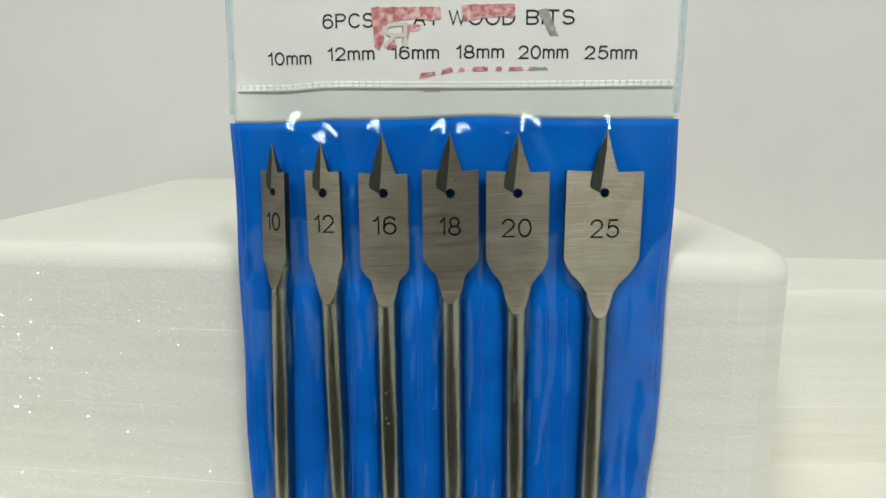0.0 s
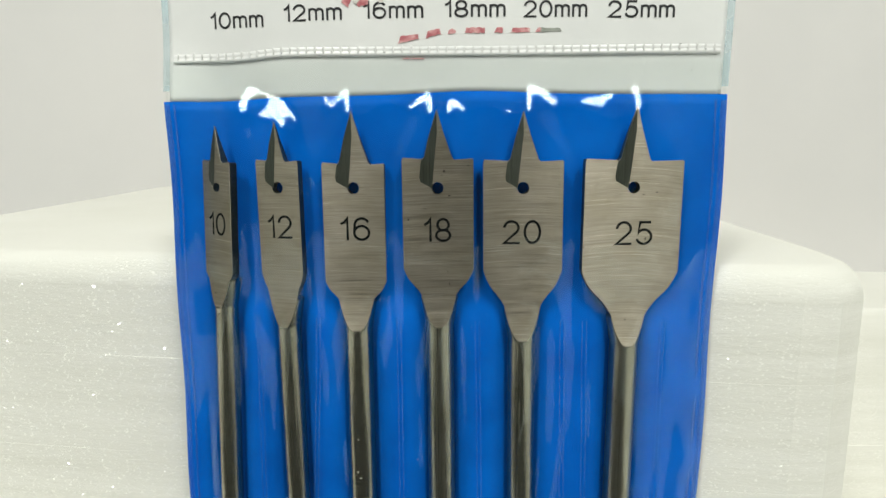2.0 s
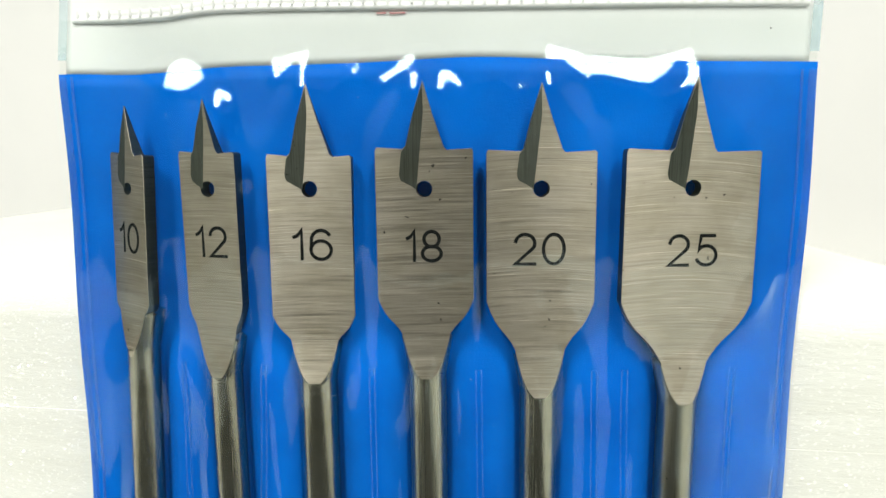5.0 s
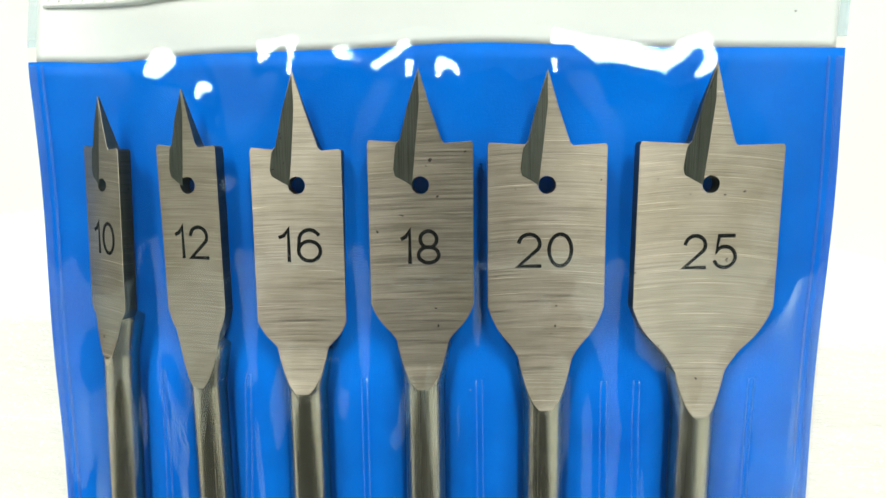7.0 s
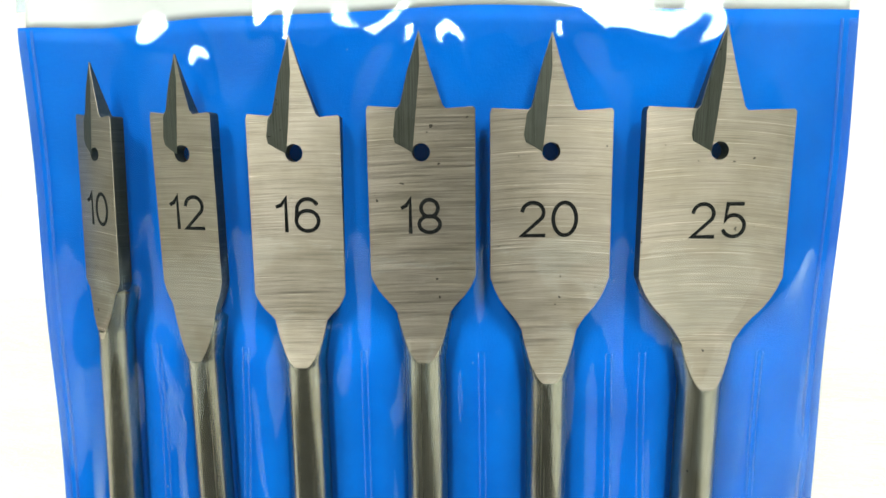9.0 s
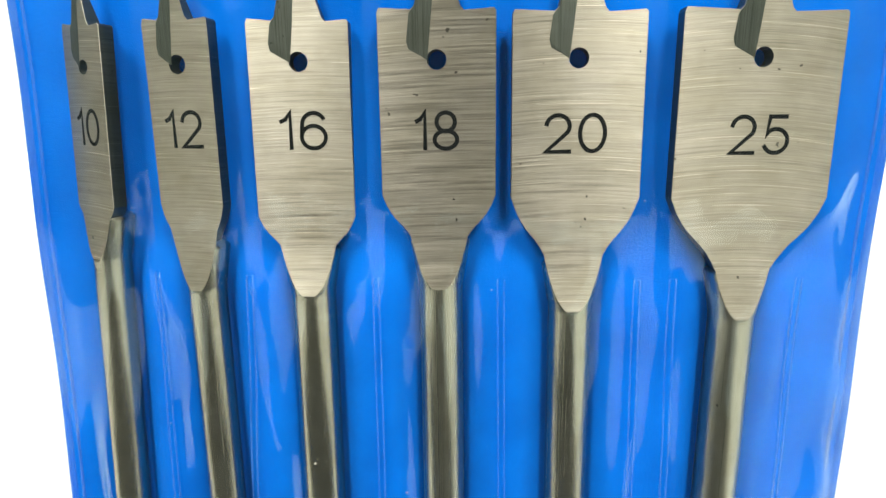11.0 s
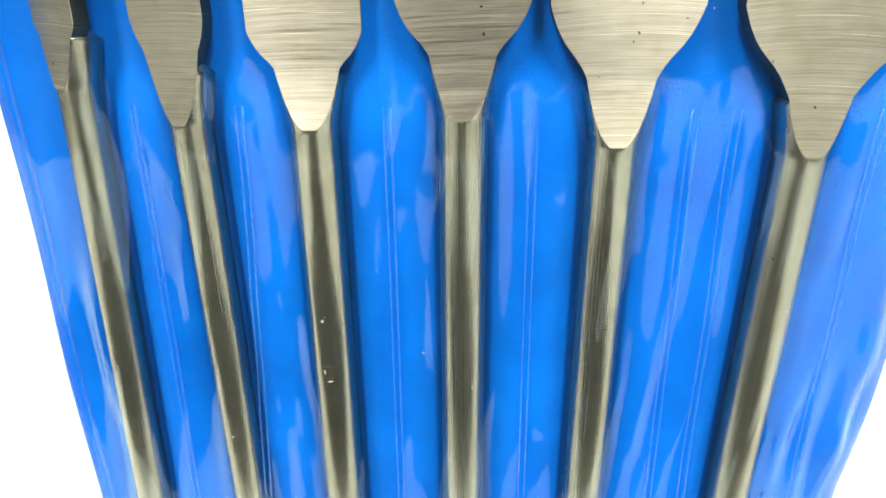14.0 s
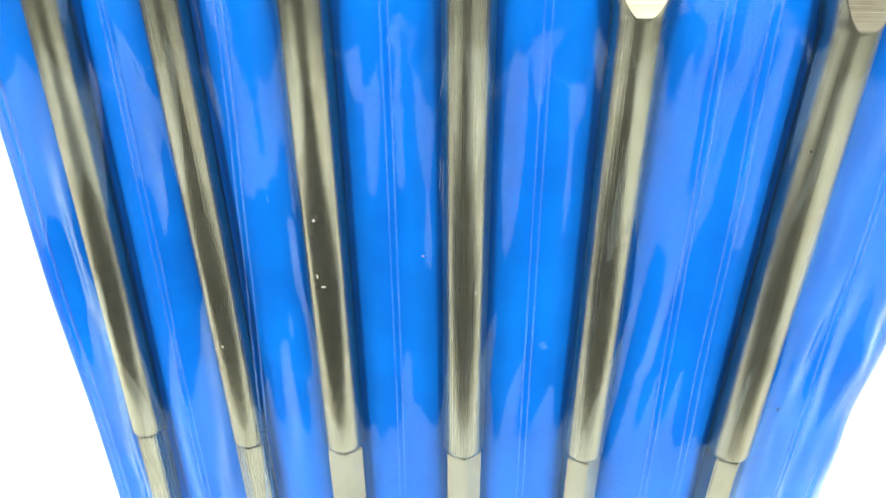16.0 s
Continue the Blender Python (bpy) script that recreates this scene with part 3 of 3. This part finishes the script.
# folds in the film: from, to, height, width
CREASES = [(52, -31, 65, -13, 0.7, 1.6), (-46, -33, -42, -45, 0.6, 1.2), (-5, -44, -3, -72, 0.55, 0.9), (-7.5, -48, -7, -66, 0.45, 0.7),
           (12.5, -44, 13, -84, 0.55, 0.9), (27, -40, 28, -88, 0.5, 0.8), (-30, -34, -27, -62, 0.6, 0.9), (-52, 8, -46, 22, 0.7, 1.4),
           (-33, 2, -27, 24, 0.7, 1.8), (8, 8, 13, 22, 0.5, 1.5), (29, 10, 37, 15, 0.6, 1.6), (56, -5, 58, 20, 0.5, 1.8), (62, -60, 66, -74, 0.5, 2.0), (62, -84, 65, -95, 0.5, 2.0)]


FACETS = [(-45, 20.2, 11.5, 6.0, -0.6, 0.39, 0.085), (37, 19.6, 9.0, 2.4, -0.5, 0.38, 0.05)]


def film_depth(x, z):
    """How the clear front lies over the bits: a tent over each shank down to the seams, flat over the blades, drawn in above the points."""
    zz = max(min(z, 20), FOOT)
    # over the shanks
    stops = [-66.0] + [w[0] + (w[1] - w[0]) * (WELD_TOP - zz) / 92 for w in WELDS] + [68.5]
    spans = {10: (0, 1), 12: (1, 2), 16: (2, 3), 18: (3, 4), 20: (4, 5), 25: (6, 7)}
    low = SEAM_Y - 0.4
    for bit in BITS:
        a, c = (stops[k] for k in spans[bit[0]])
        if a <= x <= c:
            ax, r = axis_x(bit, zz), bit[8] / 2
            d = abs(x - ax)
            reach = (c - ax) if x > ax else (ax - a)
            u = max(0.0, (d - 1.1) / max(0.5, reach - 1.1))
            low = SEAM_Y - 0.4 - (SEAM_Y - 0.4 + r + 0.35) * (1 - u) ** 1.2
            low -= 0.25 * math.sin(u * math.pi) * math.sin(z * 0.07 + ax)
    # over the blades
    high = -0.9 + bow(x)
    low += bow(x)
    for bit in BITS:
        size, tip, shoulder, turn = bit[0], bit[4], bit[5], bit[3]
        half = size / 2 * math.cos(math.radians(turn))
        if z > shoulder:
            half *= max(0.06, 1 - (z - shoulder) / (tip - shoulder + 4))
        dx = x - axis_x(bit, z)
        gap = max(0.0, abs(dx) - half)
        y = bow((bit[1] + bit[2]) / 2) + FACE - 0.4 + math.tan(math.radians(turn)) * max(-half, min(half, dx)) + 0.55 * gap
        high = min(high, y)
    s = smooth01(-41, -25, z)
    y = low * (1 - s) + high * s
    side = smooth01(61, 68.5, abs(x))
    y = y * (1 - side) + (back_depth(x, z) - 0.5) * side
    up = smooth01(17.5, 25.5, z)
    lip = back_depth(x, z) - 0.9
    calm = 1.0
    y = y * (1 - up) + lip * up
    # slack facets under the header, tilted up
    for cx, cz, rx, rz, y0, rise, skew in FACETS:
        w = math.exp(-(((x - cx) / rx) ** 2 + ((z - cz) / rz) ** 2) ** 2)
        y = y * (1 - w) + (y0 + bow(cx) + rise * (z - cz) + skew * (x - cx)) * w
        calm *= 1 - 0.85 * w
    # creases of the soft film
    c = noise.noise(Vector((x * 0.11, z * 0.05, 1.7))) * 0.25
    c += noise.noise(Vector((x * 0.42 + 1.5 * math.sin(z * 0.04), z * 0.022, 8.3))) * 0.8 * (1 - s)
    c += noise.noise(Vector((x * 0.5 + 1.4 * math.sin(z * 0.05 + x * 0.1), z * 0.035, 6.1))) * 0.5 * (1 - s)
    c += noise.noise(Vector((x * 0.95 + 1.1 * math.sin(z * 0.07 + x * 0.2), z * 0.03, 9.4))) * 0.5 * (1 - s)
    warp = noise.noise(Vector((x * 0.06, z * 0.06, 2.2))) * 6
    fold = noise.noise(Vector(((x + warp) * 0.13 + z * 0.03, (z - warp) * 0.15, 5.1)))
    c += smooth01(4, 16, z) * (1 - 0.6 * smooth01(26, 31, z)) * 0.25 * (abs(fold) - 0.2)
    c += s * 0.09 * noise.noise(Vector((x * 0.35, z * 0.2, 3.3)))
    c -= smooth01(14, 22, z) * smooth01(31, 24, z) * 0.2 * math.exp(-((x + 43) / 8) ** 2)
    for x0, z0, x1, z1, high_c, wide_c in CREASES:
        lx, lz = x1 - x0, z1 - z0
        t = max(0.0, min(1.0, ((x - x0) * lx + (z - z0) * lz) / (lx * lx + lz * lz)))
        d2 = (x - x0 - t * lx) ** 2 + (z - z0 - t * lz) ** 2
        if d2 < 40:
            c -= 1.8 * high_c * math.exp(-d2 / wide_c ** 2) * (0.4 + 0.6 * math.sin(math.pi * (0.15 + 0.7 * t)))
    return y + c * (1 - 0.8 * side) * calm


NX, NZ = 301, 331
FX0, FX1, FZ0, FZ1 = -68.8, 68.8, POUCH_FOOT + 0.5, 31.2
field = np.array([[film_depth(x, z) for x in np.linspace(FX0, FX1, NX)] for z in np.linspace(FZ0, FZ1, NZ)])
# the film is taut: it rounds off every edge that it crosses
soft_k = np.exp(-0.5 * (np.arange(-7, 8) / 1.7) ** 2)
soft_k /= soft_k.sum()
for turn in range(2):
    wide = np.pad(field, ((0, 0), (7, 7)), mode="edge")
    field = sum(k * wide[:, i:i + field.shape[1]] for i, k in enumerate(soft_k)).T
# over the blades it lies smoother than down in the pockets
calmer = field.copy()
wide_k = np.exp(-0.5 * (np.arange(-9, 10) / 3.4) ** 2)
wide_k /= wide_k.sum()
for turn in range(2):
    wide = np.pad(calmer, ((0, 0), (9, 9)), mode="edge")
    calmer = sum(k * wide[:, i:i + calmer.shape[1]] for i, k in enumerate(wide_k)).T
share = np.array([smooth01(-26, -8, z) for z in np.linspace(FZ0, FZ1, NZ)])[:, None]
field = field * (1 - share) + calmer * share
field -= 0.3
for j, z in enumerate(np.linspace(FZ0, FZ1, NZ)):
    for i, x in enumerate(np.linspace(FX0, FX1, NX)):
        field[j, i] = min(field[j, i], back_depth(x, z) - 0.15)


def film_at(x, z):
    u = min(max((x - FX0) / (FX1 - FX0) * (NX - 1), 0), NX - 1.001)
    w = min(max((z - FZ0) / (FZ1 - FZ0) * (NZ - 1), 0), NZ - 1.001)
    i, j = int(u), int(w)
    a, c = u - i, w - j
    return float((field[j, i] * (1 - a) + field[j, i + 1] * a) * (1 - c) + (field[j + 1, i] * (1 - a) + field[j + 1, i + 1] * a) * c)


xs = [float(x) for x in np.linspace(FX0, FX1, NX)]
zs = [float(z) for z in np.linspace(FZ0, FZ1, NZ)]
part("front_film", grid_mesh("front_film", xs, zs, film_at, FILM), pouch, "clear creased plastic front")


def strip_mesh(name, path, width, thick, mat):
    """A narrow raised strip along a path of (x, y, z), in millimetres."""
    verts, faces = [], []
    for x, y, z in path:
        verts += [(x - width / 2, y, z), (x - width / 4, y - thick, z), (x + width / 4, y - thick, z), (x + width / 2, y, z)]
    for k in range(len(path) - 1):
        for i in range(3):
            a = 4 * k + i
            faces.append((a, a + 1, a + 5, a + 4))
    return mesh_of(name, verts, faces, mat, True)


for side in (-1, 1):
    path = []
    for j in range(70):
        z = POUCH_FOOT + 0.3 + j / 69 * (74 - POUCH_FOOT - 0.5)
        x = side * (half_width(z, side) - 0.85)
        path.append((x, back_depth(x, z) - 0.08, z))
    part("side_seam", strip_mesh("side_seam", [p for p in path if p[2] > 21.5], 1.7, 0.35, EDGE), pouch, "pale welded edge strip")
    part("side_seam", strip_mesh("side_seam", [p for p in path if p[2] < 21.5], 1.5, 0.25, SEAM), pouch, "clear welded edge strip")
    path = [(x - side * 2.0, y - 0.25, z) for x, y, z in path if z < 22]
    part("seam_line", strip_mesh("seam_line", path, 0.5, 0.3, SEAM), pouch)
for top_x, low_x in WELDS:
    path = []
    for off in (-0.5, 0.5):
        line = []
        for j in range(50):
            z = WELD_TOP - j / 49 * (WELD_TOP - POUCH_FOOT - 2)
            x = top_x + (low_x - top_x) * (WELD_TOP - z) / 92 + off
            line.append((x, film_at(x, z) - 0.02, z))
        if off < 0:
            path += line[::-1]
        else:
            path += line
    part("slot_seam", strip_mesh("slot_seam", path, 0.28, 0.22, SEAM), pouch)

# the crimped closing strip across the header


def strip_z(x):
    return 31.9 + 0.75 * smooth01(-52, -38, x) - 0.4 * math.sin((x + 40) * 0.03) * smooth01(-40, -20, x)


ridge = []
N = 130
for k, (dz, dy) in enumerate(((-1.15, 0.0), (-0.9, 0.40), (-0.3, 0.45), (0.0, 0.2), (0.3, 0.2), (0.9, 0.38), (1.1, 0.0))):
    for i in range(N + 1):
        x = -67 + i * 134 / N
        z = strip_z(x) + dz
        ridge.append((x, back_depth(x, z) - 0.2 - dy, z))
faces = []
for k in range(6):
    for i in range(N):
        a = k * (N + 1) + i
        faces.append((a, a + 1, a + N + 2, a + N + 1))
part("closing_strip", mesh_of("closing_strip", ridge, faces, HEADER, True), pouch, "crimped white closing strip")
tooth = bm_mesh("crimp", box(-0.2 * MM, 0.2 * MM, -0.5 * MM, 0.3 * MM, -0.75 * MM, 0.75 * MM, 0.12 * MM), HEADER)
x = -66.0
while x < 66.2:
    z = strip_z(x) + 0.45
    part("crimp", tooth, pouch, at=Matrix.Translation((x * MM, (back_depth(x, z) - 0.42) * MM, z * MM)))
    x += 2.12


# dust and flecks that cling to the film


def fleck(x, z, w, h, mat, seed):
    pts = []
    for k in range(10):
        a = k / 10 * 2 * math.pi
        r = 0.75 + 0.5 * noise.noise(Vector((math.cos(a) * 1.7, math.sin(a) * 1.7, seed * 4.3)))
        pts.append((x + w * r * math.cos(a), z + h * r * math.sin(a)))
    verts = [(px, film_at(px, pz) - 0.05, pz) for px, pz in pts] + [(x, film_at(x, z) - 0.14, z)]
    part("fleck", mesh_of("fleck", verts, [(k, (k + 1) % 10, 10) for k in range(10)], mat), pouch, "fleck of dust on the film")


for k, (x, z, w, h) in enumerate(((-20.9, -64.5, 0.5, 0.45), (-21.2, -73.4, 0.25, 0.9), (-20.5, -75.2, 0.7, 0.3), (2.0, -74.8, 0.4, 0.9), (47.2, -61.5, 0.7, 0.3), (-38.6, -88, 0.3, 0.3),
                                  (14.2, -20.0, 0.2, 0.25), (-11.8, 16.0, 0.2, 0.2), (30.8, -20.6, 0.25, 0.2), (-47.5, -60, 0.2, 0.25), (8.1, -34.5, 0.22, 0.22))):
    fleck(x, z, w * 0.6, h * 0.6, DUST, k)
for k, (x, z, w, h) in enumerate(((-5.7, -69.8, 0.35, 0.25), (2.3, -20.3, 0.35, 0.22), (-24.5, 2.6, 0.5, 0.12), (22.6, -45.6, 0.22, 0.22), (50.6, -96, 0.4, 0.7), (21.4, -24.5, 0.2, 0.2), (60.1, 27.6, 0.5, 0.2), (57.0, 33.6, 0.3, 0.2))):
    fleck(x, z, w * 0.7, h * 0.7, INK if k else PINK, 40 + k)

# printing on the header


def printed(text, x, z, size, width, flip=False, mat=PRINT, lift=0.1):
    mid = x + width / 2
    x, width = x + mid * (1.4 + bow(mid)) / 184, width * (1 + (1.4 + bow(mid)) / 184)
    me = words(text, size, mat, 0.52, width, flip)
    for v in me.vertices:
        wx, wz = x + v.co.x / MM, z + v.co.z / MM
        v.co.y += (back_depth(wx, wz) - lift) * MM
    return part("print", me, pouch, f"black printed lettering {text}", Matrix.Translation((x * MM, 0, z * MM)))


printed("6PCS", -38.2, 49.0, 4.3, 15.0)
printed("AT", -11.0, 49.3, 4.3, 7.2)
printed("WOOD", -0.6, 49.4, 4.3, 19.0)
printed("BITS", 22.0, 49.4, 4.3, 13.6)
for text, x, z, w in (("10mm", -55.6, 38.8, 13.3), ("12mm", -36.9, 39.7, 13.8), ("16mm", -17.6, 39.8, 13.7), ("18mm", 1.6, 39.9, 13.7), ("20mm", 19.9, 39.7, 14.2), ("25mm", 38.9, 39.5, 15.0)):
    printed(text, x, z, 3.95, w)


def residue(name, corners, mat, label, lift=0.18, rag=0.35, seed=0):
    """A torn patch of glue and paper on the header, with ragged edges."""
    pts = []
    n = len(corners)
    for k in range(n):
        a, c = Vector(corners[k]), Vector(corners[(k + 1) % n])
        m = max(2, int((c - a).length / 0.5))
        for i in range(m):
            p = a.lerp(c, i / m)
            pts.append((p.x + rag * noise.noise(Vector((p.x * 1.3, p.y * 1.3, seed))), p.y + rag * noise.noise(Vector((p.x * 1.3, p.y * 1.3, seed + 9)))))
    verts = [(x, back_depth(x, z) - lift, z) for x, z in pts] + [(x, back_depth(x, z) - 0.02, z) for x, z in pts]
    m = len(pts)
    me = mesh_of(name, verts, [tuple(range(m))] + [(i, (i + 1) % m, m + (i + 1) % m, m + i) for i in range(m)], mat)
    return part(name, me, pouch, label)


P_LABEL, G_LABEL = "pink torn sticker residue", "grey glue smear"
residue("residue", [(-23.8, 54.8), (-3.2, 54.6), (-3.0, 51.2), (-6.0, 50.8), (-9.5, 51.3), (-15.0, 51.0), (-20.5, 49.5), (-20.0, 46.0), (-21.5, 42.4), (-23.0, 43.5)], PINK, P_LABEL, seed=1)
residue("residue", [(-14.5, 49.8), (-9.0, 49.5), (-9.4, 48.0), (-12.4, 47.6), (-12.8, 45.8), (-14.0, 44.6), (-14.8, 44.4)], PINK, P_LABEL, seed=2)
residue("residue", [(-18.6, 45.0), (-16.6, 45.4), (-16.8, 43.0), (-19.4, 42.8)], PINK, P_LABEL, seed=3)
residue("residue", [(3.0, 55.2), (18.8, 55.4), (18.6, 51.4), (14.0, 52.0), (8.0, 51.2), (3.6, 50.4)], PINK, P_LABEL, seed=4)
residue("residue", [(25.2, 53.6), (28.3, 54.0), (31.8, 46.2), (29.4, 46.4)], GREYGLUE, G_LABEL, seed=5)
DASHES = [(-9.6, -4.8, 35.2, 1.1), (-3.1, 0.4, 36.4, 1.2), (2.2, 4.0, 36.8, 1.0), (6.1, 10.9, 37.0, 1.2), (13.2, 15.1, 37.0, 1.2), (17.0, 21.6, 36.9, 0.9), (22.8, 24.2, 36.9, 0.8)]
for k, (x0, x1, z, h) in enumerate(DASHES):
    tilt = 0.5 if k < 2 else 0.0
    residue("residue", [(x0, z - h / 2 - tilt), (x1, z - h / 2 + tilt), (x1, z + h / 2 + tilt), (x0 + 0.5, z + h / 2)], PINK, P_LABEL, rag=0.3, seed=10 + k)
residue("residue", [(24.0, 36.4), (28.9, 36.7), (28.6, 37.3), (24.2, 37.4)], GREYGLUE, G_LABEL, rag=0.3, seed=20)
for k, (x0, x1) in enumerate(((-8.6, -7.0), (-6.4, -3.6))):
    residue("residue", [(x0, 30.5), (x1, 30.55), (x1, 30.8), (x0, 30.75)], PINK, "thin red scratch line", rag=0.1, lift=0.3, seed=30 + k)
me = words("R", 7.2, PALE, 1.1, 6.2, True)
for v in me.vertices:
    v.co.y += (back_depth(-19.8 + v.co.x / MM, 43.0 + v.co.z / MM) - 0.26) * MM
part("residue", me, pouch, "pale mirrored letter R left by a sticker", Matrix.Translation((-20.4 * MM, 0, 43.2 * MM)))
